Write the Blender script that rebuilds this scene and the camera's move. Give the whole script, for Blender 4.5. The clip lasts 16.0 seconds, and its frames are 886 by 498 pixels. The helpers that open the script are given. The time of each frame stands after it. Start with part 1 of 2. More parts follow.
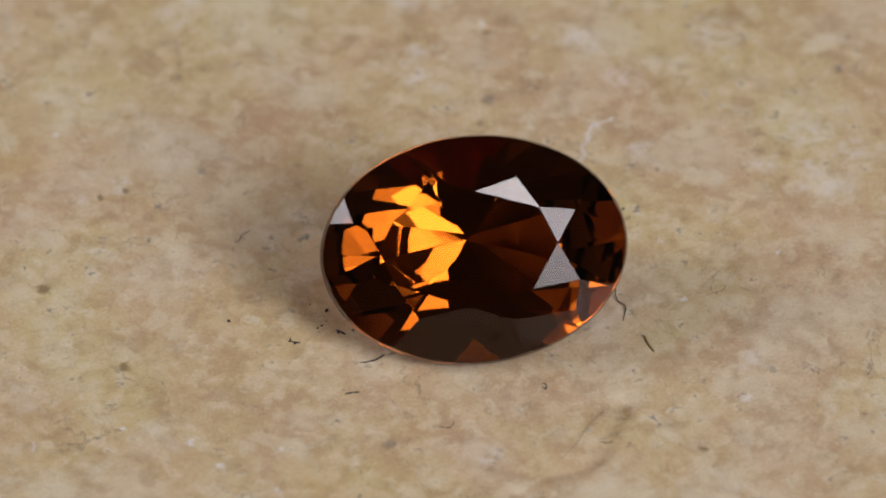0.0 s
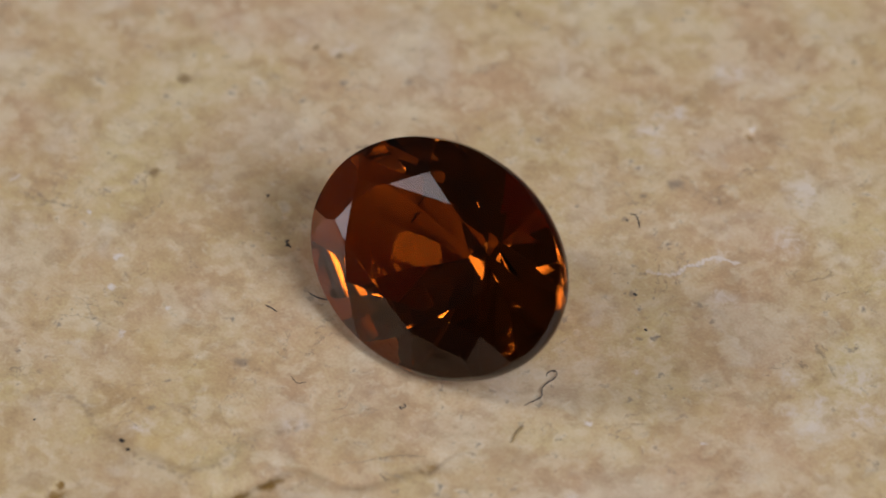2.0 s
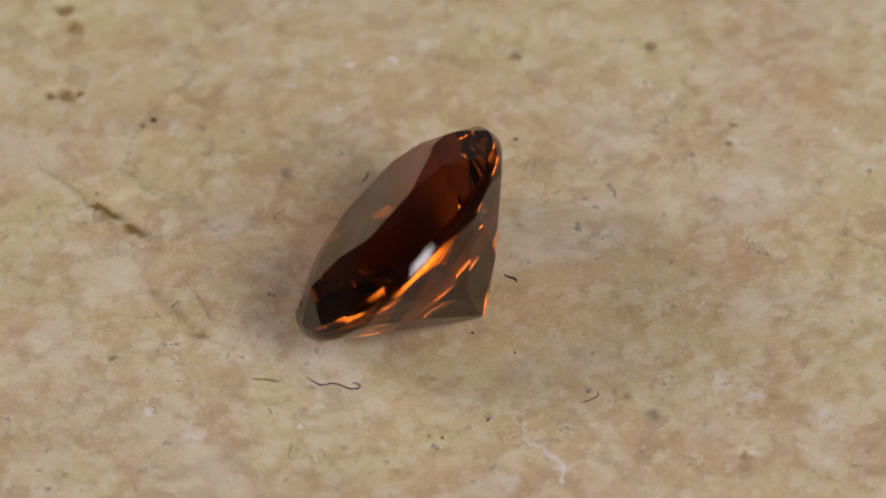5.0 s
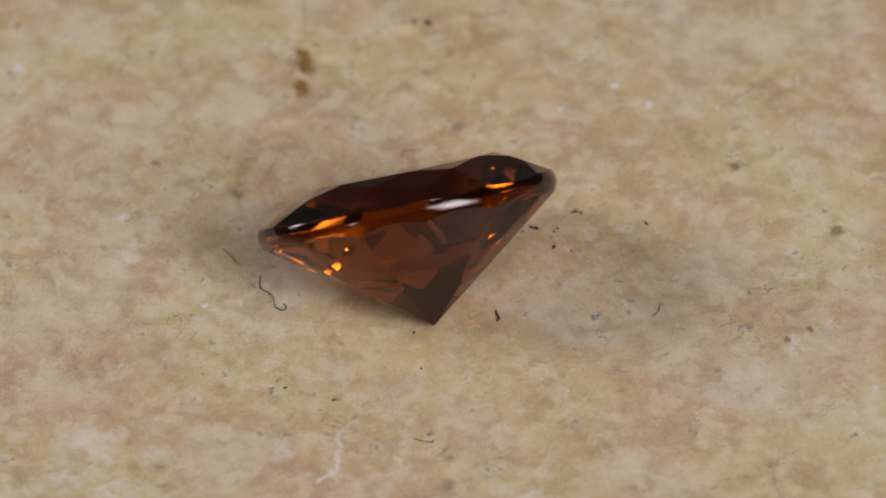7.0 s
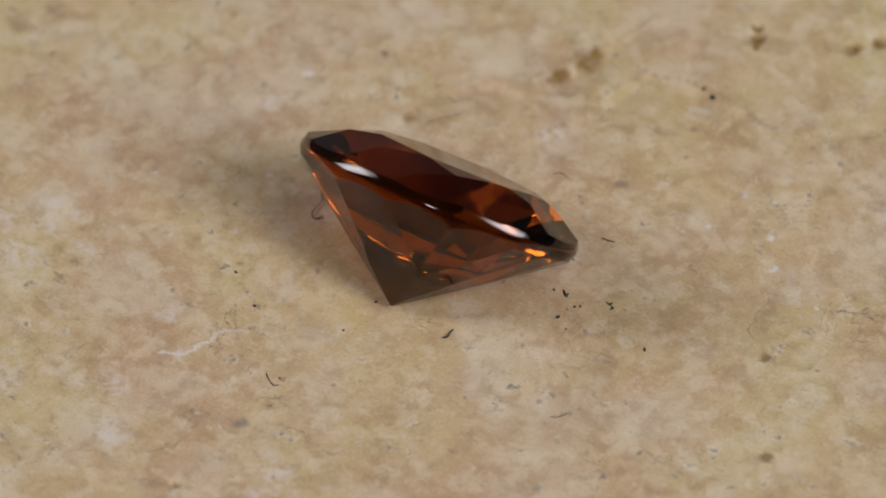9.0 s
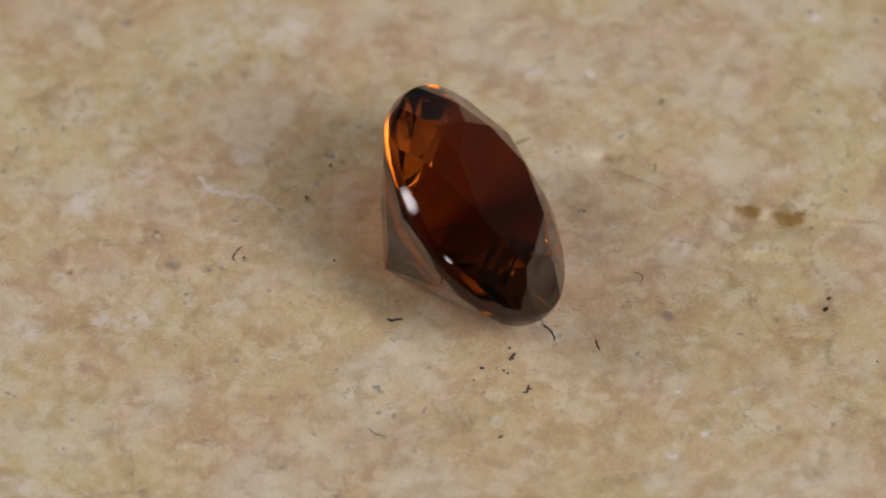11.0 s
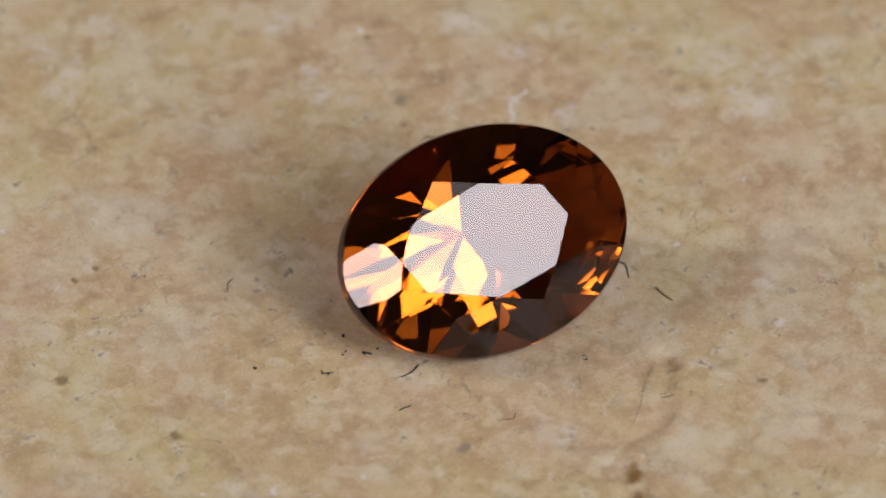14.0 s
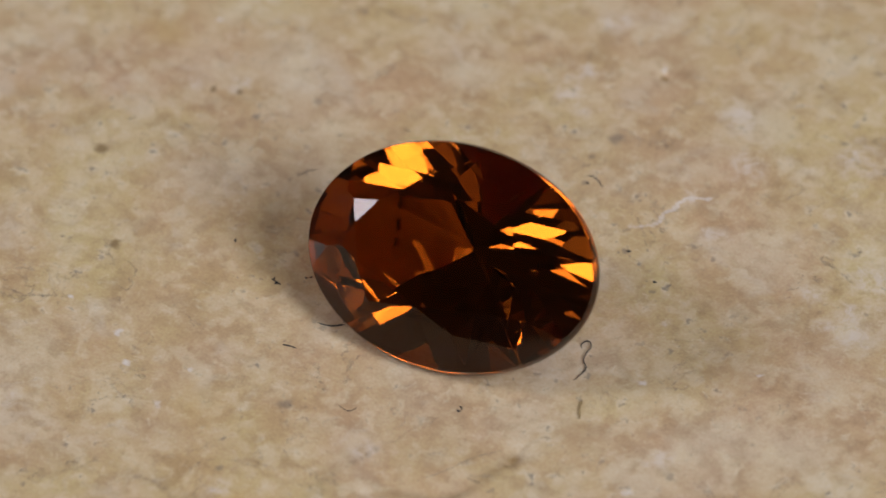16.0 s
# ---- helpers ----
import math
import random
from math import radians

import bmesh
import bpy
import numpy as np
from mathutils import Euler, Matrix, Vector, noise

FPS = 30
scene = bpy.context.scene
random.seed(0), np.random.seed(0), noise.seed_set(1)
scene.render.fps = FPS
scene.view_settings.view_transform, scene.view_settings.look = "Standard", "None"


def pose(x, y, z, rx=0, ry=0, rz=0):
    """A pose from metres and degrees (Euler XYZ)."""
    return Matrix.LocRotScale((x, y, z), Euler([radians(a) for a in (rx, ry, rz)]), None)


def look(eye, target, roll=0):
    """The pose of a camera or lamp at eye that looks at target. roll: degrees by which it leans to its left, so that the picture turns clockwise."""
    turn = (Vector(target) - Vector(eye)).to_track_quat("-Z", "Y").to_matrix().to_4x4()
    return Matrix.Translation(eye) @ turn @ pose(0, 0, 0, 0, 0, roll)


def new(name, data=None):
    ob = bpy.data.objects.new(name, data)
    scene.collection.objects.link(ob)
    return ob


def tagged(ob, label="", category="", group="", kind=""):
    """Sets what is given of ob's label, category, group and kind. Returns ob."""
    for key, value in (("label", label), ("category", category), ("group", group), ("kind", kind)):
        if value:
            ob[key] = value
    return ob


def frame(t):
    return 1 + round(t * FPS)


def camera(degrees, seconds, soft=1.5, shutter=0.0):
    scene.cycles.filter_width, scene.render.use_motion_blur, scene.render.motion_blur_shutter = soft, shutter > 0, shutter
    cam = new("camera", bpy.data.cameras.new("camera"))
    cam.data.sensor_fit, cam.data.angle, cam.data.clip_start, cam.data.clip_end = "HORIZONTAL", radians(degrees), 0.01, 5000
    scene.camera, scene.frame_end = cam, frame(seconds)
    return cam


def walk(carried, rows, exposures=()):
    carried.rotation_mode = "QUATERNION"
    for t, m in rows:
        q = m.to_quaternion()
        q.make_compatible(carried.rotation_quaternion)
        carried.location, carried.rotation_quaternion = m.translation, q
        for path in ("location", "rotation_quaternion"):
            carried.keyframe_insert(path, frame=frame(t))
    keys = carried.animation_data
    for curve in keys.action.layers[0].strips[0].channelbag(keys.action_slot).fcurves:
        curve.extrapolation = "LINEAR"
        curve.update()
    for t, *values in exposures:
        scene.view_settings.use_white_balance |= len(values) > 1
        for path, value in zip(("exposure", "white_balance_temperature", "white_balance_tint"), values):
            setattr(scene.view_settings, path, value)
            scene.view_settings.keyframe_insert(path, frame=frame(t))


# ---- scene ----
# One gem on a slowly turning stone tile, seen by a fixed macro camera.
U = 8.0e-3 / 540            # metres in one unit of the plan (the gem is 8 mm long)
MM = 0.001
TURN = -0.4255              # radians per second of the tile about the upright axis
ELEV = 0.7808               # the camera's height angle over the tile
DIST = 20000 * U
LEAN = 0.0194
# the turntable's small lead over an even speed: seconds, radians
LEAD = ((0, 0.0), (2, 0.0006), (4.2, -0.0013), (6.3, 0.0082), (7.8, 0.0218), (9.2, 0.0284), (11.3, -0.0013), (13, -0.0033), (14.5, 0.002), (16, 0.0))

# ---- camera ----
cam = camera(math.degrees(2 * math.atan(784 / 20000)), 16.0, soft=1.8)
up = Vector((0, math.sin(ELEV), math.cos(ELEV)))
right = Vector((1, 0, 0))
shift = (right * (-1.01) + up * 64.94) * U
aim = shift
eye = Vector((0, -math.cos(ELEV), math.sin(ELEV))) * DIST + shift
still = look(eye, aim, -math.degrees(LEAN))
walk(cam, [(0, still), (16, still)])
cam.data.dof.use_dof = True
cam.data.dof.focus_distance = DIST - 1.2 * MM
cam.data.dof.aperture_fstop = 80

# ---- light ----
world = bpy.data.worlds.new("world")
scene.world = world
world.use_nodes = True
world.node_tree.nodes["Background"].inputs[0].default_value = (0.9, 0.93, 1.0, 1)
world.node_tree.nodes["Background"].inputs[1].default_value = 0.01
scene.view_settings.exposure = 0.0


def softbox(direction, distance, width, height, radiance, color):
    """A diffused studio light, brightest in its middle and fading to its edges."""
    data = bpy.data.lights.new("softbox", "AREA")
    data.shape, data.size, data.size_y = "RECTANGLE", width, height
    data.energy = radiance * math.pi * width * height
    data.color = color
    data.use_nodes = True
    nt = data.node_tree
    place = nt.nodes.new("ShaderNodeNewGeometry")
    axes = nt.nodes.new("ShaderNodeSeparateXYZ")
    nt.links.new(place.outputs["Parametric"], axes.inputs[0])
    fades = []
    for axis in (0, 1):
        off = nt.nodes.new("ShaderNodeMath")
        off.operation = "SUBTRACT"
        off.inputs[1].default_value = 0.5
        nt.links.new(axes.outputs[axis], off.inputs[0])
        size = nt.nodes.new("ShaderNodeMath")
        size.operation = "ABSOLUTE"
        nt.links.new(off.outputs[0], size.inputs[0])
        fade = nt.nodes.new("ShaderNodeMapRange")
        fade.interpolation_type = "SMOOTHSTEP"
        for slot, value in ((1, 0.16), (2, 0.5), (3, 1.0), (4, 0.22)):
            fade.inputs[slot].default_value = value
        nt.links.new(size.outputs[0], fade.inputs[0])
        fades.append(fade.outputs[0])
    both = nt.nodes.new("ShaderNodeMath")
    both.operation = "MULTIPLY"
    for slot in (0, 1):
        nt.links.new(fades[slot], both.inputs[slot])
    nt.links.new(both.outputs[0], nt.nodes["Emission"].inputs["Strength"])
    ob = new("softbox", data)
    ob.matrix_world = look(Vector(direction).normalized() * distance, (0, 0, 0))
    return ob


softbox((-0.855, 0.13, 0.50), 0.60, 0.19, 0.40, 13.6, (0.97, 1.0, 1.13))       # tall one, far left
softbox((0.600, -0.54, 0.59), 0.60, 0.28, 0.46, 14.8, (0.95, 1.0, 1.15))        # large one, front right
softbox((0.290, -0.13, 0.945), 0.60, 0.105, 0.11, 16.0, (0.97, 1.0, 1.11))         # small one, overhead
softbox((-0.404, -0.700, 0.588), 0.60, 0.08, 0.07, 14.0, (0.97, 1.0, 1.13))     # small one, beside the camera


# ---- materials ----
def material(name):
    m = bpy.data.materials.new(name)
    m.use_nodes = True
    nt = m.node_tree
    return m, nt, nt.nodes["Principled BSDF"]


def node(nt, kind, **values):
    n = nt.nodes.new(kind)
    for key, value in values.items():
        n.inputs[key.replace("_", " ")].default_value = value
    return n


def ramp(nt, source, stops):
    r = nt.nodes.new("ShaderNodeValToRGB")
    el = r.color_ramp.elements
    while len(el) < len(stops):
        el.new(0.5)
    for e, (at, c) in zip(el, stops):
        e.position = at
        e.color = c if len(c) == 4 else (*c, 1)
    nt.links.new(source, r.inputs[0])
    return r.outputs[0]


def blend(nt, fac, a, b, mode="MIX"):
    m = nt.nodes.new("ShaderNodeMix")
    m.data_type, m.blend_type = "RGBA", mode
    for value, slot in ((fac, 0), (a, 6), (b, 7)):
        if isinstance(value, bpy.types.NodeSocket):
            nt.links.new(value, m.inputs[slot])
        else:
            m.inputs[slot].default_value = value if slot == 0 else (*value, 1)
    return m.outputs[2]


def calc(nt, op, a, b=0.0, clamp=False):
    m = nt.nodes.new("ShaderNodeMath")
    m.operation, m.use_clamp = op, clamp
    for value, slot in ((a, 0), (b, 1)):
        if isinstance(value, bpy.types.NodeSocket):
            nt.links.new(value, m.inputs[slot])
        else:
            m.inputs[slot].default_value = value
    return m.outputs[0]


def noise_fac(nt, vec, scale, detail=4, rough=0.6, distortion=0.0):
    n = node(nt, "ShaderNodeTexNoise", Scale=scale, Detail=detail, Roughness=rough, Distortion=distortion)
    nt.links.new(vec, n.inputs["Vector"])
    return n.outputs[0], n.outputs[1]


# marks of the stone, in millimetres on the tile: x, y, radius
PITS = ((2.08, -9.05, 0.46), (2.02, -9.45, 0.30), (2.30, -8.15, 0.34), (-1.10, -12.45, 0.28), (-0.85, -12.80, 0.20), (-3.43, -13.65, 0.22), (-3.89, -14.25, 0.25),
        (1.27, 9.82, 0.16), (4.64, -4.64, 0.24))
HOLES = ((-1.10, -12.45, 0.24), (-0.85, -12.80, 0.18), (-1.35, -12.15, 0.12), (-3.43, -13.65, 0.22), (-3.89, -14.25, 0.25), (2.04, -9.20, 0.26), (2.02, -9.45, 0.20), (2.30, -8.20, 0.24), (2.34, -7.90, 0.16))
# lines where the stone's face drops to their left: x, y, and how deep
LEDGE = ((1.90, -9.90, 0.04), (2.12, -9.15, 0.34), (2.26, -8.60, 0.12), (2.36, -8.10, 0.24), (2.42, -7.40, 0.04), (2.90, -7.12, 0.10), (3.55, -7.01, 0.15), (4.10, -6.62, 0.15),
         (4.40, -5.95, 0.08), (4.52, -5.30, 0.04), (4.66, -4.60, 0.10))
CREASE = ((-3.50, -9.89, 0.04), (-2.30, -10.05, 0.08), (-1.16, -10.10, 0.12), (0.54, -9.68, 0.12), (0.87, -8.63, 0.11), (0.91, -7.19, 0.08), (1.46, -5.84, 0.03))
SHELF = ((1.34, -11.60, 0.03), (1.72, -10.80, 0.05), (2.01, -9.95, 0.06))
OLIVE = ((-10.5, 0.12, 0.22), (-8.33, -2.83, 0.19), (6.6, -6.1, 0.15), (-8.34, 3.73, 0.12), (-9.11, 3.5, 0.13))
GREY = ((1.28, 7.05, 0.24), (6.37, 0.75, 0.11), (-4.55, 1.87, 0.11), (3.05, 1.5, 0.10), (3.56, 3.46, 0.09), (1.39, 5.2, 0.11), (5.7, 4.3, 0.09),
        (0.15, 4.57, 0.09), (-2.32, -7.63, 0.09), (-7.0, 8.1, 0.12), (-4.02, -0.74, 0.12), (4.86, 2.46, 0.09), (-1.49, -5.73, 0.2), (-1.86, -8.63, 0.1))
WHITE = ((7.75, -4.3, 0.16), (8.84, 1.06, 0.11), (6.24, -0.6, 0.13), (-10.28, 5.91, 0.13), (-4.36, -7.35, 0.14), (-5.83, -6.47, 0.15), (-10.72, -5.64, 0.15),
         (-8.43, -5.02, 0.11), (9.6, -10.4, 0.2), (1.1, 10.08, 0.14), (-6.61, -5.6, 0.13), (-4.26, -5.83, 0.11))
CLOUDS = ((10.25, 3.58, 0.6), (9.44, 3.41, 0.42), (10.76, 4.79, 0.7), (8.56, 4.38, 0.42), (4.04, 6.0, 0.4), (5.34, 5.03, 0.4), (9.73, 5.65, 0.85),
          (5.74, 1.71, 0.25), (-8.62, 3.99, 0.42), (-1.5, -9.17, 0.45), (9.63, -10.54, 0.45), (7.98, -2.87, 0.45), (10.08, -4.54, 0.33), (-0.81, 11.11, 0.5),
          (-0.72, 8.06, 0.6), (-7.17, 10.52, 0.7), (-6.51, 11.25, 0.5), (-0.69, 8.89, 0.5), (0.02, 7.61, 0.35), (7.25, 9.45, 0.85), (-7.75, -8.93, 0.36),
          (-9.53, 3.54, 0.4), (9.84, 4.18, 0.5), (4.84, 7.78, 0.65), (3.82, 9.34, 0.75), (1.14, -6.26, 0.5), (-7.19, 12.21, 0.65), (-5.27, 12.69, 0.65))
# the spot at (-1.67, -9.92) paints the shadow line along CREASE
TAN = ((-5.34, 1.36, 1.2), (7.95, 0.78, 1.0), (-3.47, 9.85, 0.7), (-4.15, 7.41, 0.5), (7.9, 10.33, 0.75), (5.08, -9.65, 0.85), (6.57, -5.99, 0.42),
       (-1.49, -5.89, 0.4), (5.75, -2.94, 0.8), (-2.18, 2.46, 0.7), (-1.67, -9.92, 0.7), (9.1, 8.93, 0.65), (-5.2, -0.2, 0.8))
SEAM = ((1.54, -11.62, 0.07), (1.72, -10.88, 0.07), (1.88, -10.14, 0.07), (2.31, -9.1, 0.07), (2.74, -8.07, 0.07), (2.86, -7.18, 0.06))
ARC = ((-6.41, 10.34, 0.08), (-7.08, 9.46, 0.08), (-6.93, 8.74, 0.08), (-7.19, 8.06, 0.07), (-7.99, 7.68, 0.06))
VEIN = ((3.17, 4.32, 0.10), (3.70, 4.60, 0.10), (3.79, 5.23, 0.10), (3.93, 5.80, 0.10), (4.25, 6.10, 0.10), (4.65, 6.27, 0.10))
GROOVE = tuple((x - 0.08, y + 0.08, 0.26) for x, y, _ in LEDGE)
FLECKED = ((-3.2, -1.4, 1.5), (3.3, 3.8, 1.3), (-0.6, 8.2, 0.9), (1.2, 5.3, 1.0), (-4.6, -2.2, 1.0), (-1.4, -5.8, 0.8))
# yellow patches; the two beside the gem paint the glow it casts
YELLOW_AND_GLOW = ((-0.75, -9.4, 0.9), (-11.27, 4.87, 0.9), (2.57, 2.35, 0.5), (1.18, 2.47, 0.6), (-3.6, -7.0, 1.0))


def chain(marks, steps, r=None):
    """More marks between the marks of a line."""
    return tuple((x0 + (x1 - x0) * k / steps, y0 + (y1 - y0) * k / steps, r or r0)
                 for (x0, y0, r0), (x1, y1, _) in zip(marks, marks[1:]) for k in range(steps))


GROOVE = chain(GROOVE, 3)
VEIN = chain(VEIN, 5, 0.085)
# CREASE joins the dark seams to put its soft shading into the colour
SEAMS_AND_CREASE_SHADE = chain(SEAM, 6) + chain(ARC, 7) + chain(CREASE, 6, 0.13)
BLACK = ((-1.47, -9.92, 0.085), (-1.10, -10.0, 0.075))


def spots(nt, vec, marks, inner=0.35):
    """1 on the marks, 0 away from them, with a soft rim."""
    least = None
    for x, y, r in marks:
        d = nt.nodes.new("ShaderNodeVectorMath")
        d.operation = "DISTANCE"
        nt.links.new(vec, d.inputs[0])
        d.inputs[1].default_value = (x, y, 0)
        q = calc(nt, "MULTIPLY", d.outputs["Value"], 1 / r)
        least = q if least is None else calc(nt, "MINIMUM", least, q)
    mr = node(nt, "ShaderNodeMapRange")
    mr.interpolation_type = "SMOOTHSTEP"
    nt.links.new(least, mr.inputs[0])
    for slot, value in ((1, inner), (2, 1.25), (3, 1.0), (4, 0.0)):
        mr.inputs[slot].default_value = value
    return mr.outputs[0]


def warp(nt, vec, scale, amount, detail=3):
    _, col = noise_fac(nt, vec, scale, detail)
    sub = nt.nodes.new("ShaderNodeVectorMath")
    sub.operation = "SUBTRACT"
    nt.links.new(col, sub.inputs[0])
    sub.inputs[1].default_value = (0.5, 0.5, 0.5)
    mul = nt.nodes.new("ShaderNodeVectorMath")
    mul.operation = "MULTIPLY"
    nt.links.new(sub.outputs[0], mul.inputs[0])
    mul.inputs[1].default_value = (amount, amount, 0)
    add = nt.nodes.new("ShaderNodeVectorMath")
    nt.links.new(vec, add.inputs[0])
    nt.links.new(mul.outputs[0], add.inputs[1])
    return add.outputs[0]


def band(nt, source, lo, hi):
    mr = node(nt, "ShaderNodeMapRange")
    mr.interpolation_type = "SMOOTHSTEP"
    nt.links.new(source, mr.inputs[0])
    mr.inputs[1].default_value, mr.inputs[2].default_value = lo, hi
    return mr.outputs[0]


def stone_material():
    m, nt, bsdf = material("travertine")
    co = node(nt, "ShaderNodeTexCoord")
    mp = node(nt, "ShaderNodeMapping", Scale=(1000, 1000, 0))
    nt.links.new(co.outputs["Object"], mp.inputs[0])
    mm = mp.outputs[0]
    bent = warp(nt, mm, 1.1, 0.9, 4)
    ragged = warp(nt, warp(nt, mm, 1.6, 0.5, 3), 6.0, 0.16, 3)
    big, _ = noise_fac(nt, mm, 0.15, 3)
    col = ramp(nt, big, [(0.34, (0.690, 0.515, 0.245)), (0.45, (0.680, 0.485, 0.250)), (0.56, (0.665, 0.450, 0.255)), (0.68, (0.70, 0.51, 0.33))])
    # broad tan clouds, then soft pale grains
    mid, _ = noise_fac(nt, bent, 0.55, 6, 0.6)
    col = blend(nt, calc(nt, "MULTIPLY", band(nt, mid, 0.42, 0.74), 0.35), col, (0.443, 0.289, 0.141))
    pale, _ = noise_fac(nt, mm, 0.85, 6, 0.62, 0.5)
    col = blend(nt, calc(nt, "MULTIPLY", band(nt, pale, 0.44, 0.70), 0.62), col, (0.824, 0.642, 0.407))
    drift, _ = noise_fac(nt, bent, 0.33, 3, 0.5)
    col = blend(nt, calc(nt, "MULTIPLY", band(nt, drift, 0.50, 0.66), 0.42), col, (0.82, 0.68, 0.49))
    vor = node(nt, "ShaderNodeTexVoronoi", Scale=2.1, Randomness=1.0)
    vor.feature = "SMOOTH_F1"
    crumbly = warp(nt, warp(nt, mm, 0.9, 0.9, 2), 2.8, 0.55, 4)
    nt.links.new(crumbly, vor.inputs["Vector"])
    grain = calc(nt, "SUBTRACT", 1.0, band(nt, vor.outputs["Distance"], 0.05, 0.45))
    pick, _ = noise_fac(nt, mm, 0.7, 3)
    col = blend(nt, calc(nt, "MULTIPLY", calc(nt, "MULTIPLY", grain, band(nt, pick, 0.38, 0.60)), 0.6), col, (0.834, 0.675, 0.466))
    # soft pale lumps of uneven size
    lump, _ = noise_fac(nt, warp(nt, mm, 1.3, 0.5, 2), 1.15, 3, 0.5)
    col = blend(nt, calc(nt, "MULTIPLY", band(nt, lump, 0.55, 0.63), 0.42), col, (0.850, 0.690, 0.460))
    bead, _ = noise_fac(nt, crumbly, 2.3, 2, 0.5)
    col = blend(nt, calc(nt, "MULTIPLY", calc(nt, "MULTIPLY", band(nt, bead, 0.60, 0.68), band(nt, pick, 0.40, 0.55)), 0.45), col, (0.870, 0.730, 0.520))
    broad, _ = noise_fac(nt, bent, 0.24, 3, 0.5)
    col = blend(nt, 0.42, col, ramp(nt, broad, [(0.32, (0.36, 0.36, 0.36)), (0.68, (0.64, 0.64, 0.64))]), "OVERLAY")
    # crumbly dark gaps between the grains
    gap = calc(nt, "MULTIPLY", band(nt, vor.outputs["Distance"], 0.38, 0.62), band(nt, pick, 0.38, 0.60))
    col = blend(nt, calc(nt, "MULTIPLY", gap, 0.34), col, (0.371, 0.223, 0.109))
    fine, _ = noise_fac(nt, ragged, 2.6, 6, 0.68)
    col = blend(nt, calc(nt, "MULTIPLY", band(nt, fine, 0.52, 0.76), 0.45), col, (0.381, 0.237, 0.122))
    col = blend(nt, calc(nt, "MULTIPLY", calc(nt, "SUBTRACT", 1.0, band(nt, fine, 0.26, 0.48)), 0.62), col, (0.824, 0.666, 0.469))
    dust, _ = noise_fac(nt, mm, 11.0, 3, 0.6)
    col = blend(nt, 0.30, col, ramp(nt, dust, [(0.3, (0.30, 0.30, 0.30)), (0.7, (0.72, 0.72, 0.72))]), "OVERLAY")
    # whitish ragged veins and a few thin dark seams
    net, _ = noise_fac(nt, ragged, 0.30, 5, 0.55, 0.8)
    ridge = calc(nt, "SUBTRACT", 1.0, band(nt, calc(nt, "ABSOLUTE", calc(nt, "SUBTRACT", net, 0.5)), 0.0, 0.04))
    gate, _ = noise_fac(nt, mm, 0.33, 3)
    col = blend(nt, calc(nt, "MULTIPLY", calc(nt, "MULTIPLY", ridge, band(nt, gate, 0.50, 0.62)), 0.28), col, (0.824, 0.703, 0.560))
    cut, _ = noise_fac(nt, ragged, 0.36, 6, 0.6, 1.2)
    line = calc(nt, "SUBTRACT", 1.0, band(nt, calc(nt, "ABSOLUTE", calc(nt, "SUBTRACT", cut, 0.52)), 0.0, 0.008))
    line = calc(nt, "MULTIPLY", line, calc(nt, "SUBTRACT", 1.0, band(nt, gate, 0.38, 0.50)))
    col = blend(nt, calc(nt, "MULTIPLY", line, 0.5), col, (0.247, 0.171, 0.117))
    # scattered grey flecks
    fleck, _ = noise_fac(nt, warp(nt, mm, 3.0, 0.25), 2.3, 4, 0.6)
    zone, _ = noise_fac(nt, mm, 0.22, 2)
    near = spots(nt, bent, FLECKED, 0.0)
    fl = calc(nt, "MULTIPLY", band(nt, fleck, 0.60, 0.72), calc(nt, "MAXIMUM", band(nt, zone, 0.42, 0.58), near))
    crumb, _ = noise_fac(nt, warp(nt, mm, 4.0, 0.2), 4.6, 3, 0.6)
    fl = calc(nt, "MAXIMUM", fl, calc(nt, "MULTIPLY", band(nt, crumb, 0.62, 0.72), calc(nt, "ADD", calc(nt, "MULTIPLY", near, 0.85), 0.25)))
    col = blend(nt, calc(nt, "MULTIPLY", fl, 0.78), col, (0.206, 0.166, 0.136))
    # single marks
    wide = warp(nt, bent, 2.5, 0.5)
    tight = warp(nt, mm, 3.5, 0.16)
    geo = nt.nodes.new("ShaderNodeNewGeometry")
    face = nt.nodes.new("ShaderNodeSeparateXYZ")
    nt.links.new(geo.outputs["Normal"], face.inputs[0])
    steep = band(nt, calc(nt, "SUBTRACT", 1.0, face.outputs[2]), 0.03, 0.16)        # steep walls of the pits and ledges turn browner
    wall_brown = calc(nt, "ADD", calc(nt, "MULTIPLY", steep, 0.9), 0.22, True)
    rough_mark = calc(nt, "ADD", band(nt, fine, 0.30, 0.62), 0.15, True)
    # tints the yellow patches and the gem's painted glow on the stone
    col = blend(nt, calc(nt, "MULTIPLY", spots(nt, wide, YELLOW_AND_GLOW, 0.0), 0.38), col, (0.680, 0.473, 0.155))
    col = blend(nt, calc(nt, "MULTIPLY", calc(nt, "MULTIPLY", spots(nt, wide, TAN, 0.0), band(nt, mid, 0.28, 0.55)), 0.42), col, (0.443, 0.275, 0.136))
    col = blend(nt, calc(nt, "MULTIPLY", calc(nt, "MULTIPLY", spots(nt, wide, CLOUDS, 0.1), band(nt, fine, 0.62, 0.36)), 0.85), col, (0.834, 0.704, 0.582))
    # darkens the seams, and paints shade along the crease
    col = blend(nt, calc(nt, "MULTIPLY", calc(nt, "MULTIPLY", spots(nt, ragged, SEAMS_AND_CREASE_SHADE, 0.0), band(nt, pick, 0.35, 0.55)), 0.5), col, (0.309, 0.203, 0.116))
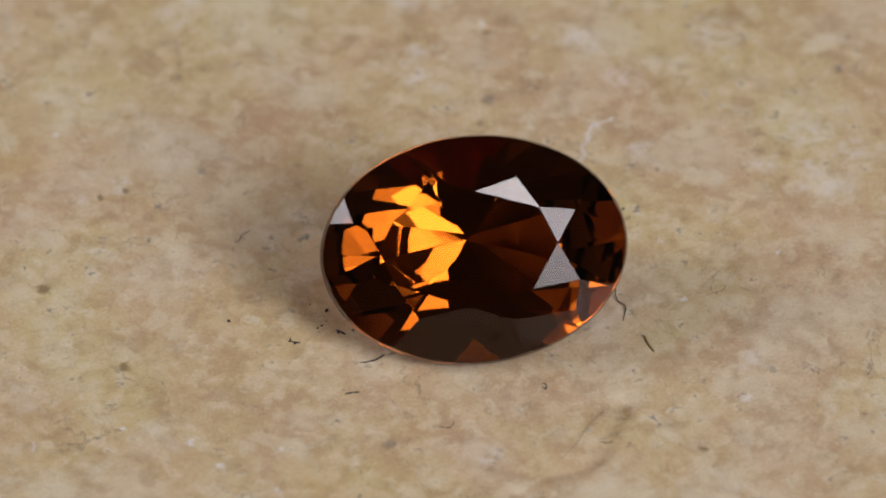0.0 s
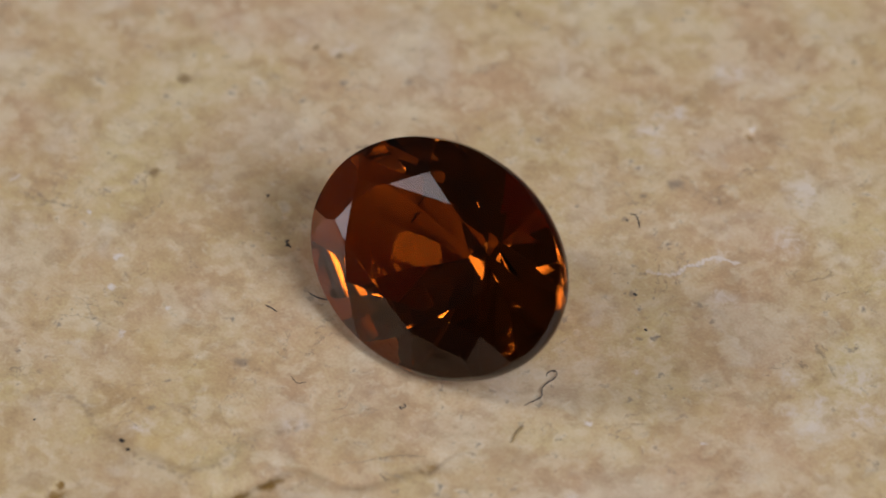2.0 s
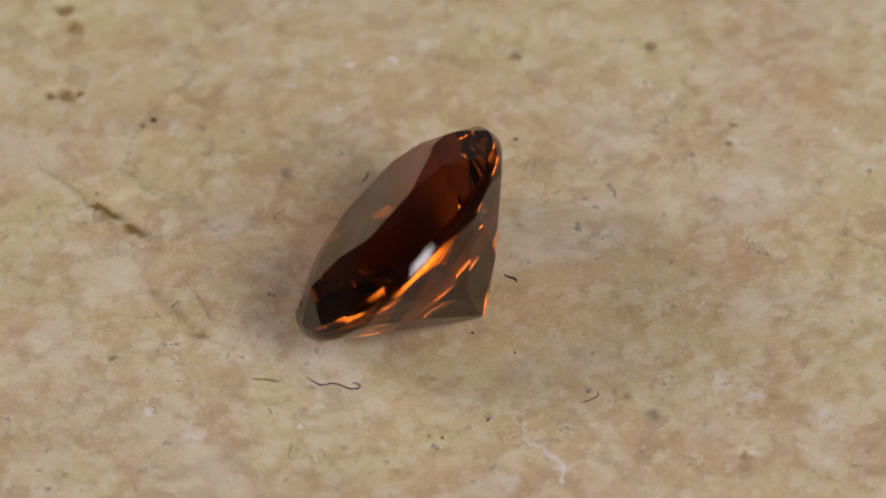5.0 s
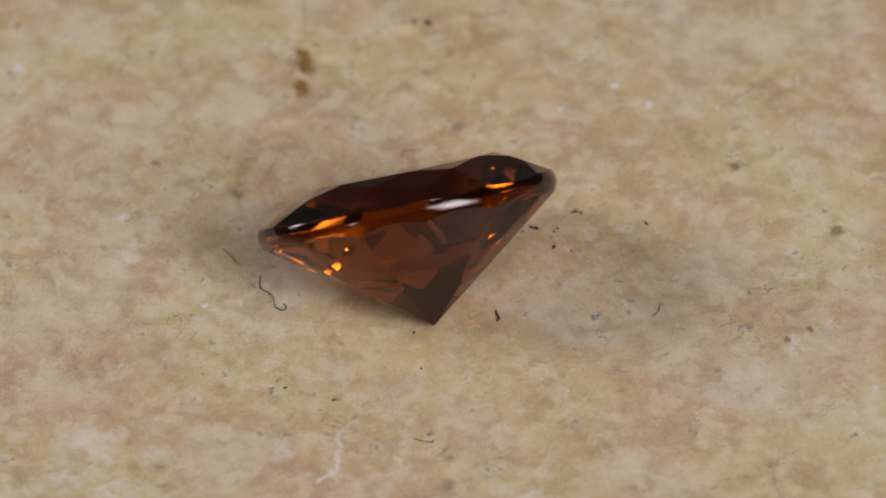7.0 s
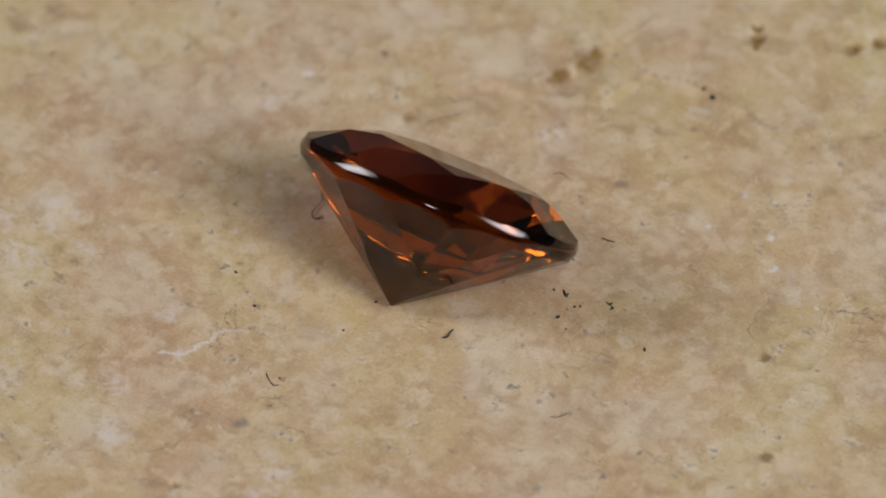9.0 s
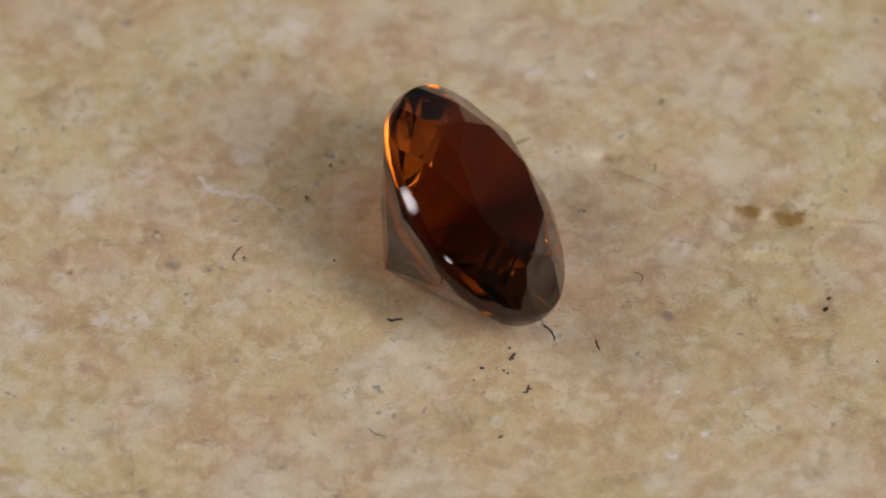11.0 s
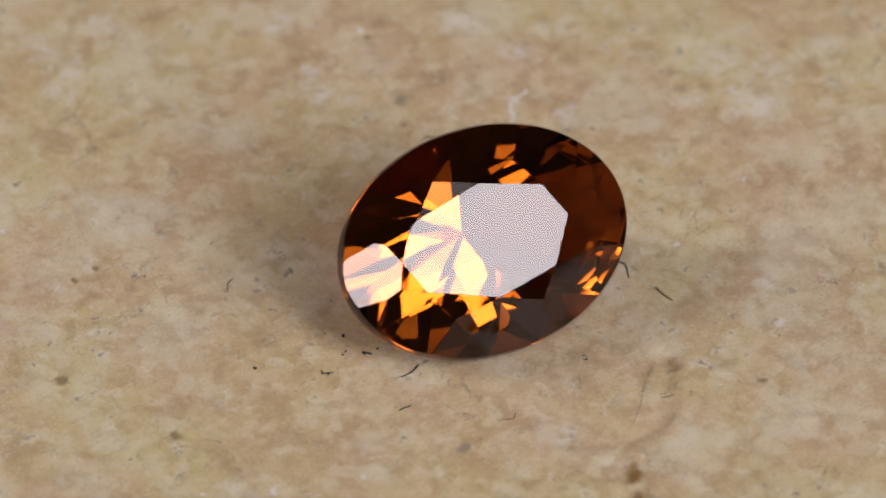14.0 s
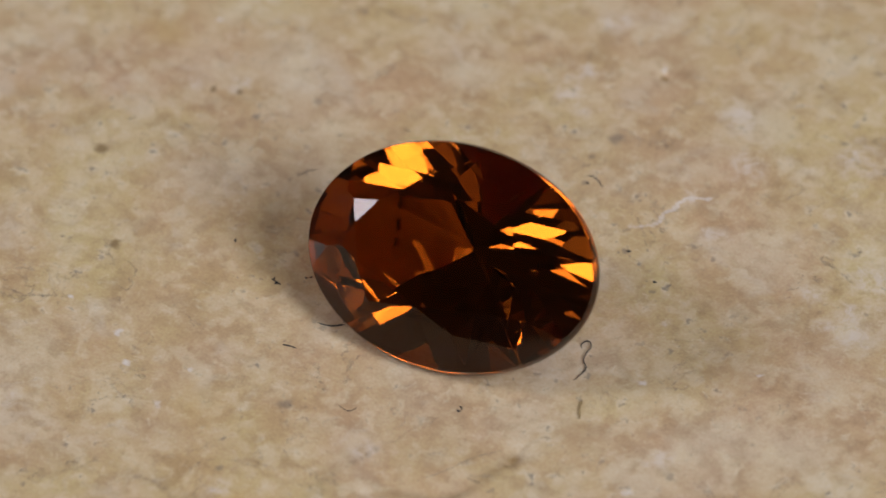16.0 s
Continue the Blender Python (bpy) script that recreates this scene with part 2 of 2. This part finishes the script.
    col = blend(nt, calc(nt, "MULTIPLY", calc(nt, "MULTIPLY", spots(nt, ragged, VEIN, 0.1), band(nt, pale, 0.30, 0.52)), 0.9), col, (0.865, 0.753, 0.660))
    col = blend(nt, calc(nt, "MULTIPLY", spots(nt, ragged, GREY), 0.62), col, (0.258, 0.198, 0.150))
    col = blend(nt, calc(nt, "MULTIPLY", spots(nt, ragged, HOLES), rough_mark), col, (0.270, 0.140, 0.022))
    col = blend(nt, calc(nt, "MULTIPLY", spots(nt, ragged, OLIVE), 0.9), col, (0.299, 0.193, 0.087))
    col = blend(nt, calc(nt, "MULTIPLY", calc(nt, "MULTIPLY", spots(nt, tight, GROOVE, 0.4), calc(nt, "MULTIPLY", wall_brown, band(nt, pick, 0.34, 0.52))), 0.9), col, (0.330, 0.200, 0.065))
    col = blend(nt, calc(nt, "MULTIPLY", spots(nt, ragged, PITS, 0.25), calc(nt, "ADD", calc(nt, "MULTIPLY", rough_mark, 0.55), calc(nt, "MULTIPLY", wall_brown, 0.55), True)), col, (0.270, 0.140, 0.022))
    col = blend(nt, calc(nt, "MULTIPLY", calc(nt, "MULTIPLY", spots(nt, ragged, WHITE, 0.2), band(nt, fine, 0.72, 0.42)), 0.9), col, (0.880, 0.791, 0.718))
    col = blend(nt, spots(nt, tight, BLACK, 0.6), col, (0.031, 0.021, 0.017))
    col = blend(nt, 1.0, col, (0.775, 0.755, 0.725), "MULTIPLY")
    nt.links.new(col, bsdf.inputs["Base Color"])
    nt.links.new(ramp(nt, fine, [(0.3, (0.42, 0.42, 0.42)), (0.7, (0.62, 0.62, 0.62))]), bsdf.inputs["Roughness"])
    bump = node(nt, "ShaderNodeBump", Strength=0.6, Distance=0.00006)
    nt.links.new(calc(nt, "ADD", calc(nt, "MULTIPLY", fine, 0.6), calc(nt, "SUBTRACT", mid, calc(nt, "MULTIPLY", line, 0.7))), bump.inputs["Height"])
    nt.links.new(bump.outputs[0], bsdf.inputs["Normal"])
    return m


def plain_material(name, color, roughness, spread=0.25, scale=4000):
    m, nt, bsdf = material(name)
    co = node(nt, "ShaderNodeTexCoord")
    f, _ = noise_fac(nt, co.outputs["Object"], scale, 4)
    col = ramp(nt, f, [(0.3, tuple(c * (1 - spread) for c in color)), (0.7, tuple(c * (1 + spread) for c in color))])
    nt.links.new(col, bsdf.inputs["Base Color"])
    bsdf.inputs["Roughness"].default_value = roughness
    return m


def gem_material():
    m, nt, bsdf = material("orange_brown_garnet")
    bsdf.inputs["Base Color"].default_value = (0.255, 0.047, 0.0028, 1)
    bsdf.inputs["Roughness"].default_value = 0.0
    bsdf.inputs["IOR"].default_value = 1.60
    bsdf.inputs["Specular Tint"].default_value = (0.78, 0.67, 0.61, 1)
    bsdf.inputs["Transmission Weight"].default_value = 1.0
    return m


STONE = stone_material()
GEM = gem_material()
LINT = plain_material("dark_lint", (0.035, 0.03, 0.028), 0.8)
HAIR = plain_material("brown_hair", (0.24, 0.18, 0.12), 0.6)
OLIVE_LINT = plain_material("olive_lint", (0.28, 0.19, 0.08), 0.8)
PAINT = plain_material("grey_paint", (0.52, 0.48, 0.43), 0.85, 0.15, 30)


# ---- building helpers ----
def link_mesh(name, bm, mat, parent=None, label=""):
    me = bpy.data.meshes.new(name)
    bm.to_mesh(me)
    bm.free()
    me.materials.append(mat)
    ob = new(name, me)
    if parent:
        ob.parent = parent
    return tagged(ob, label)


def part(name, bm, mat, parent, label=""):
    return link_mesh(name, bm, mat, parent, label)


# the tile's face leans a little against its axis of turning
LEVEL = Matrix.Rotation(-0.0046, 4, "X") @ Matrix.Rotation(0.0054, 4, "Y")
RIDERS = []                 # things that turn with the tile: (object, place on the tile)


def ride(ob, place):
    RIDERS.append((ob, place))
    ob.matrix_world = LEVEL @ place
    return ob


# ---- stone tile ----
def drop(wx, wy, line, width, wall):
    """How far the face lies sunk on the left of a line, fading out over the width."""
    best, depth = 9.0, 0.0
    for (x0, y0, d0), (x1, y1, d1) in zip(line, line[1:]):
        ux, uy = x1 - x0, y1 - y0
        k = min(1.0, max(0.0, ((wx - x0) * ux + (wy - y0) * uy) / (ux * ux + uy * uy)))
        away = math.hypot(wx - x0 - k * ux, wy - y0 - k * uy)
        if away < best:
            best = away
            side = (ux * (wy - y0) - uy * (wx - x0)) > 0
            depth = d0 + (d1 - d0) * k if side else 0.0
    return depth * math.exp(-(best / width) ** 2) * min(1.0, best / wall)


def relief(x, y):
    """Height of the stone's face in metres: a faint unevenness, sunk pits and open hollows."""
    a, b = x * 1000, y * 1000
    z = 0.022 * noise.noise((a * 0.5, b * 0.5, 3.1)) + 0.012 * noise.noise((a * 1.7, b * 1.7, 7.7)) + 0.006 * noise.noise((a * 4.1, b * 4.1, 1.3)) - 0.03
    wx = a + 0.22 * noise.noise((a * 1.6, b * 1.6, 11.0))
    wy = b + 0.22 * noise.noise((a * 1.6, b * 1.6, 19.0))
    for px, py, r in PITS[3:]:
        d = math.hypot(wx - px, wy - py) / r
        if d < 2:
            z -= 0.16 * math.exp(-d * d * 1.2)
    if -4.5 < wx < 6 and -12.5 < wy < -3.5:
        wx, wy = a + 0.09 * noise.noise((a * 3.1, b * 3.1, 11.0)), b + 0.09 * noise.noise((a * 3.1, b * 3.1, 19.0))
        z -= drop(wx, wy, LEDGE, 0.65, 0.29) + drop(wx, wy, CREASE, 1.0, 0.40) + drop(wx, wy, SHELF, 0.7, 0.15)
    return z * MM


def stone_tile():
    half, thick = 0.022, 0.010
    n = 330
    axis = []
    for i in range(n + 1):
        s = 2 * i / n - 1
        axis.append(half * (0.66 * s + 0.34 * s ** 5))
    bm = bmesh.new()
    grid = [[bm.verts.new((x, y, relief(x, y))) for x in axis] for y in axis]
    for j in range(n):
        for i in range(n):
            bm.faces.new((grid[j][i], grid[j][i + 1], grid[j + 1][i + 1], grid[j + 1][i]))
    rim = [grid[0][i] for i in range(n)] + [grid[j][n] for j in range(n)] + [grid[n][i] for i in range(n, 0, -1)] + [grid[j][0] for j in range(n, 0, -1)]
    inset = [bm.verts.new((v.co.x * 1.008, v.co.y * 1.008, -0.0006)) for v in rim]
    low = [bm.verts.new((v.co.x * 1.008, v.co.y * 1.008, -thick)) for v in rim]
    for ring, below in ((rim, inset), (inset, low)):
        for i in range(len(rim)):
            k = (i + 1) % len(rim)
            bm.faces.new((ring[k], ring[i], below[i], below[k]))
    bm.faces.new(low[::-1])
    for f in bm.faces:
        f.smooth = True
    ob = link_mesh("stone_tile", bm, STONE)
    tagged(ob, "cream and beige mottled travertine stone tile with brown pits", "stone tile")
    ride(ob, Matrix.Identity(4))
    return ob


# ---- gem ----
A, B = 271.2 * U, 201.4 * U
PAV, GIRD, CROWN = 197.5 * U, 31.0 * U, 53.0 * U
# the eight table corners: angle and reach; then the tips of the eight stars between them: angle, reach and share of the crown
MAINS = (-2.0, 35.2, 87.0, 144.6, 174.9, 205.4, 260.7, 310.7)
TABLE = (0.532, 0.529, 0.496, 0.606, 0.633, 0.596, 0.511, 0.526)
TIPS = ((21.3, 0.72, 0.72), (62.2, 0.664, 0.75), (111.5, 0.683, 0.83), (156.3, 0.777, 0.73), (196.5, 0.738, 0.82), (234, 0.70, 0.79), (287, 0.68, 0.76), (331.3, 0.744, 0.71))


def gem():
    """An oval brilliant cut out of a block, plane by plane; the origin is its culet's level on the axis."""
    bm = bmesh.new()
    bmesh.ops.create_cube(bm, size=2.4)
    kind = bm.faces.layers.int.new("kind")
    p, g, h = PAV / B, GIRD / B, CROWN / B          # heights over the girdle's half width

    def cut(a, b, c, tag, inside):
        a, b, c = Vector(a), Vector(b), Vector(c)
        nrm = (b - a).cross(c - a).normalized()
        if nrm.dot(Vector(inside) - a) > 0:
            nrm = -nrm
        r = bmesh.ops.bisect_plane(bm, geom=bm.verts[:] + bm.edges[:] + bm.faces[:], plane_co=a, plane_no=nrm, clear_outer=True, dist=1e-7)
        rim = [e for e in r["geom_cut"] if isinstance(e, bmesh.types.BMEdge)]
        if len(rim) > 2:
            made = bmesh.ops.contextual_create(bm, geom=rim)
            for f in made["faces"]:
                f[kind] = tag

    def at(deg, r, z):
        return (r * math.cos(radians(deg)), r * math.sin(radians(deg)), z)

    mid = (0, 0, 0)
    # girdle
    for i in range(96):
        d = 360 * (i + 0.5) / 96
        aside = Vector(at(d + 90, 1, 0))
        cut(at(d, 1, -0.1), at(d, 1, 0.1), Vector(at(d, 1, 0)) + aside, 2, mid)
        for way in (-1, 1):
            near = Vector(at(d, 1, way * g / 6))
            cut(near, Vector(at(d, 1 - 0.1 * g, way * g / 2)), near + aside, 2, mid)
    top = g / 2
    cut((0, 0, top + h), (1, 0, top + h), (0, 1, top + h), 4, mid)
    cul = Vector((-0.005, 0.115, -p - top))
    for k in range(8):
        d0, d1 = MAINS[k], MAINS[(k + 1) % 8] + (360 if k == 7 else 0)
        dm = (d0 + d1) / 2
        t0, t1 = at(d0, TABLE[k], top + h), at(d1, TABLE[(k + 1) % 8], top + h)
        p0, p1, pm = at(d0, 1.0, top), at(d1, 1.0, top), at(dm, 1.0, top + 0.01)
        # bezel, through its table corner and the tips of both stars beside it
        s, s_before = (at(ds, rs, top + h * share) for ds, rs, share in (TIPS[k], TIPS[k - 1]))
        cut(t0, s, s_before, 1, mid)
        # star
        cut(t0, t1, s, 1, mid)
        # upper halves
        cut(s, p0, pm, 1, mid)
        cut(s, p1, pm, 1, mid)
        # pavilion main and lower halves
        q0, q1, qm = at(d0, 1.0, -top), at(d1, 1.0, -top), at(dm, 1.0, -top - 0.01)
        cut(cul, q0, cul + Vector(at(d0 + 90, 1, 0)), 3, mid)

        def deep(r):
            xy = Vector(at(dm, r, 0)) + Vector((cul.x, cul.y, 0))
            zz = []
            for d, q in ((d0, q0), (d1, q1)):
                dv = Vector(at(d, 1, 0))
                zz.append(cul.z + p * (xy - Vector((cul.x, cul.y, 0))).dot(dv) / ((Vector(q) - Vector((cul.x, cul.y, 0))).dot(dv)))
            return Vector((xy.x, xy.y, max(zz)))
        low = deep(0.45)
        cut(low, q0, qm, 3, mid)
        cut(low, q1, qm, 3, mid)
    bmesh.ops.remove_doubles(bm, verts=bm.verts, dist=1e-6)
    for v in bm.verts:
        v.co = Vector((v.co.x * A, v.co.y * B, (v.co.z + top + p) * B))
    bmesh.ops.recalc_face_normals(bm, faces=bm.faces)
    empty = new("gemstone")
    tagged(empty, "oval faceted orange-brown transparent gemstone lying tilted on the stone tile", "gemstone")

    def piece(name, tag, parent, label):
        other = bm.copy()
        lay = other.faces.layers.int["kind"]
        bmesh.ops.delete(other, geom=[f for f in other.faces if f[lay] != tag], context="FACES")
        for f in other.faces:
            f.smooth = tag == 2
        return part(name, other, GEM, parent, label)

    crown = piece("crown", 1, empty, "faceted amber-brown crown")
    piece("table_facet", 4, crown, "flat polished octagonal top facet")
    piece("girdle", 2, empty, "narrow polished rim")
    piece("pavilion", 3, empty, "pointed faceted underside")
    bm.free()
    turn = Matrix(((0.9950, -0.0829, 0.0551), (0.0981, 0.7223, -0.6846), (0.0169, 0.6866, 0.7269))).to_quaternion().to_matrix().to_4x4()
    ride(empty, Matrix.Translation(Vector((40.53, 87.57, -9.60)) * U) @ turn)
    return empty


# ---- lint, hairs and specks on the stone ----
def fibre(points, radius, mat, label, arch=0.0):
    """A thin bent thread through points (millimetres on the tile)."""
    pts = [Vector((x, y, 0)) for x, y in points]
    radius *= 0.8
    mid = sum(pts, Vector()) / len(pts)
    path = []
    ext = [pts[0] * 2 - pts[1]] + pts + [pts[-1] * 2 - pts[-2]]
    for k in range(1, len(ext) - 2):
        a, b, c, d = ext[k - 1:k + 3]
        for i in range(6):
            t = i / 6
            path.append(0.5 * ((2 * b) + (c - a) * t + (2 * a - 5 * b + 4 * c - d) * t * t + (3 * b - 3 * c + d - a) * t ** 3))
    path.append(pts[-1])
    bm = bmesh.new()
    rings = []
    n = len(path)
    for i, p in enumerate(path):
        tangent = (path[min(i + 1, n - 1)] - path[max(i - 1, 0)]).normalized()
        side = Vector((-tangent.y, tangent.x, 0))
        end = min(i, n - 1 - i) / (n - 1) * 2
        r = radius * (0.55 + 0.45 * min(1, end * 3)) * (1 + 0.25 * noise.noise(p * 9))
        lift = radius * 0.75 + arch * math.sin(math.pi * i / (n - 1)) + relief(p.x * MM, p.y * MM) / MM
        ring = []
        for k in range(6):
            w = math.tau * k / 6
            q = (p - mid) + side * (r * math.cos(w)) + Vector((0, 0, lift + r * math.sin(w)))
            ring.append(bm.verts.new(q * MM))
        rings.append(ring)
    for a, b in zip(rings, rings[1:]):
        for k in range(6):
            bm.faces.new((a[k], b[k], b[(k + 1) % 6], a[(k + 1) % 6]))
    bm.faces.new(rings[0])
    bm.faces.new(rings[-1][::-1])
    bmesh.ops.recalc_face_normals(bm, faces=bm.faces)
    for f in bm.faces:
        f.smooth = True
    ob = link_mesh("fibre", bm, mat)
    tagged(ob, label, "fibre", group="fibres on the stone")
    ride(ob, Matrix.Translation(mid * MM))


def speck(x, y, r, seed):
    rng = random.Random(seed)
    bm = bmesh.new()
    bmesh.ops.create_icosphere(bm, subdivisions=1, radius=r * MM)
    sx, sy = rng.uniform(0.8, 1.7), rng.uniform(0.5, 1.0)
    for v in bm.verts:
        k = rng.uniform(0.7, 1.25)
        v.co = Vector((v.co.x * sx * k, v.co.y * sy * k, v.co.z * 0.6 * k))
    ob = link_mesh("dust_speck", bm, LINT)
    tagged(ob, "tiny dark dust speck lying on the stone", "dust speck", group="dust specks on the stone")
    ride(ob, Matrix.Translation((x * MM, y * MM, relief(x * MM, y * MM) + 0.3 * r * MM)) @ Matrix.Rotation(rng.uniform(0, 6), 4, "Z"))


def small_things():
    curl = ((4.65, -1.38), (4.72, -1.08), (4.72, -0.86), (4.53, -0.66), (4.48, -0.41), (4.48, -0.18), (4.38, -0.01), (4.25, 0.0), (4.19, -0.16), (4.26, -0.26))
    fibre(curl, 0.018, LINT, "curled dark thread lying on the stone", 0.05)
    fibre(((4.24, -4.49), (4.00, -4.79), (3.77, -5.12), (3.52, -5.52), (3.35, -5.84), (2.85, -6.50)), 0.007, HAIR, "long thin brown hair lying on the stone", 0.04)
    fibre(((4.50, -5.45), (4.30, -5.58), (4.09, -5.66), (3.85, -5.68)), 0.007, HAIR, "short thin brown hair lying on the stone", 0.03)
    dark = "short dark lint fibre lying on the stone"
    for pts, r in ((((-1.62, -2.49), (-1.82, -2.68), (-2.15, -2.80)), 0.022), (((-2.26, -3.86), (-2.46, -3.88), (-2.64, -3.93)), 0.024),
                   (((2.50, -3.66), (2.60, -3.70), (2.58, -3.85), (2.50, -3.78)), 0.018), (((-2.25, -2.77), (-1.97, -2.75), (-1.78, -2.67), (-1.57, -2.49)), 0.016),
                   (((-4.10, -1.95), (-3.95, -1.98), (-3.78, -2.02)), 0.022), (((-1.10, 1.55), (-1.18, 1.44), (-1.15, 1.32), (-1.15, 1.14)), 0.036),
                   (((-2.61, -1.73), (-2.73, -1.63), (-2.85, -1.57)), 0.036), (((1.30, 5.43), (1.45, 5.50), (1.69, 5.38), (1.85, 5.25)), 0.018),
                   (((3.92, -5.76), (4.10, -5.80), (4.3, -5.79)), 0.012), (((-5.1, 2.2), (-5.3, 2.05), (-5.4, 1.8)), 0.014), (((0.2, -5.0), (0.05, -5.2), (-0.25, -5.15)), 0.013)):
        fibre(pts, r, LINT, dark)
    fibre(((5.20, -1.97), (5.27, -2.22), (5.44, -2.56)), 0.038, OLIVE_LINT, "short olive-brown lint fibre lying on the stone")
    seed = 0
    for x, y, r in ((-2.40, -1.58, 0.044), (-3.10, -0.84, 0.05), (-3.22, -1.39, 0.044), (-3.52, -0.60, 0.04), (4.75, 2.79, 0.044), (3.60, 3.49, 0.044),
                    (-2.79, -1.65, 0.055), (-3.33, -1.49, 0.04), (-3.92, -2.02, 0.055), (-5.65, -1.18, 0.055), (1.10, 1.51, 0.05), (1.16, 2.84, 0.04),
                    (-3.54, -11.11, 0.04), (1.43, 5.21, 0.04), (-4.05, -1.90, 0.04)):
        seed += 1
        speck(x, y, r, seed)


# ---- closing room ----
def box_wall(name, size, place, category="wall"):
    bm = bmesh.new()
    bmesh.ops.create_cube(bm, size=1)
    bmesh.ops.scale(bm, vec=size, verts=bm.verts)
    ob = link_mesh(name, bm, PAINT)
    ob.location = place
    return tagged(ob, "plain light grey painted studio surface", category, kind="structure")


def room():
    top = -0.0103
    low = -0.76
    box_wall("plinth", (0.06, 0.06, top - low), (0, 0, (top + low) / 2), "plinth")
    box_wall("floor", (3.0, 3.0, 0.1), (0, 0, low - 0.05), "floor")
    box_wall("ceiling", (3.0, 3.0, 0.1), (0, 0, 1.55), "ceiling")
    mid, tall = (low + 1.5) / 2, 1.5 - low
    box_wall("wall_north", (3.0, 0.1, tall), (0, 1.55, mid))
    box_wall("wall_south", (3.0, 0.1, tall), (0, -1.55, mid))
    box_wall("wall_east", (0.1, 3.0, tall), (1.55, 0, mid))
    box_wall("wall_west", (0.1, 3.0, tall), (-1.55, 0, mid))


room()
stone_tile()
gem()
small_things()


def angle(t):
    """How far the tile has turned at t seconds."""
    for (t0, a), (t1, b) in zip(LEAD, LEAD[1:]):
        if t <= t1:
            k = (t - t0) / (t1 - t0)
            return TURN * t + a + (b - a) * k
    return TURN * t


def motions():
    for ob, place in RIDERS:
        rows = []
        for i in range(65):
            t = i * 0.25
            rows.append((t, Matrix.Rotation(angle(t), 4, "Z") @ LEVEL @ place))
        walk(ob, rows)


motions()
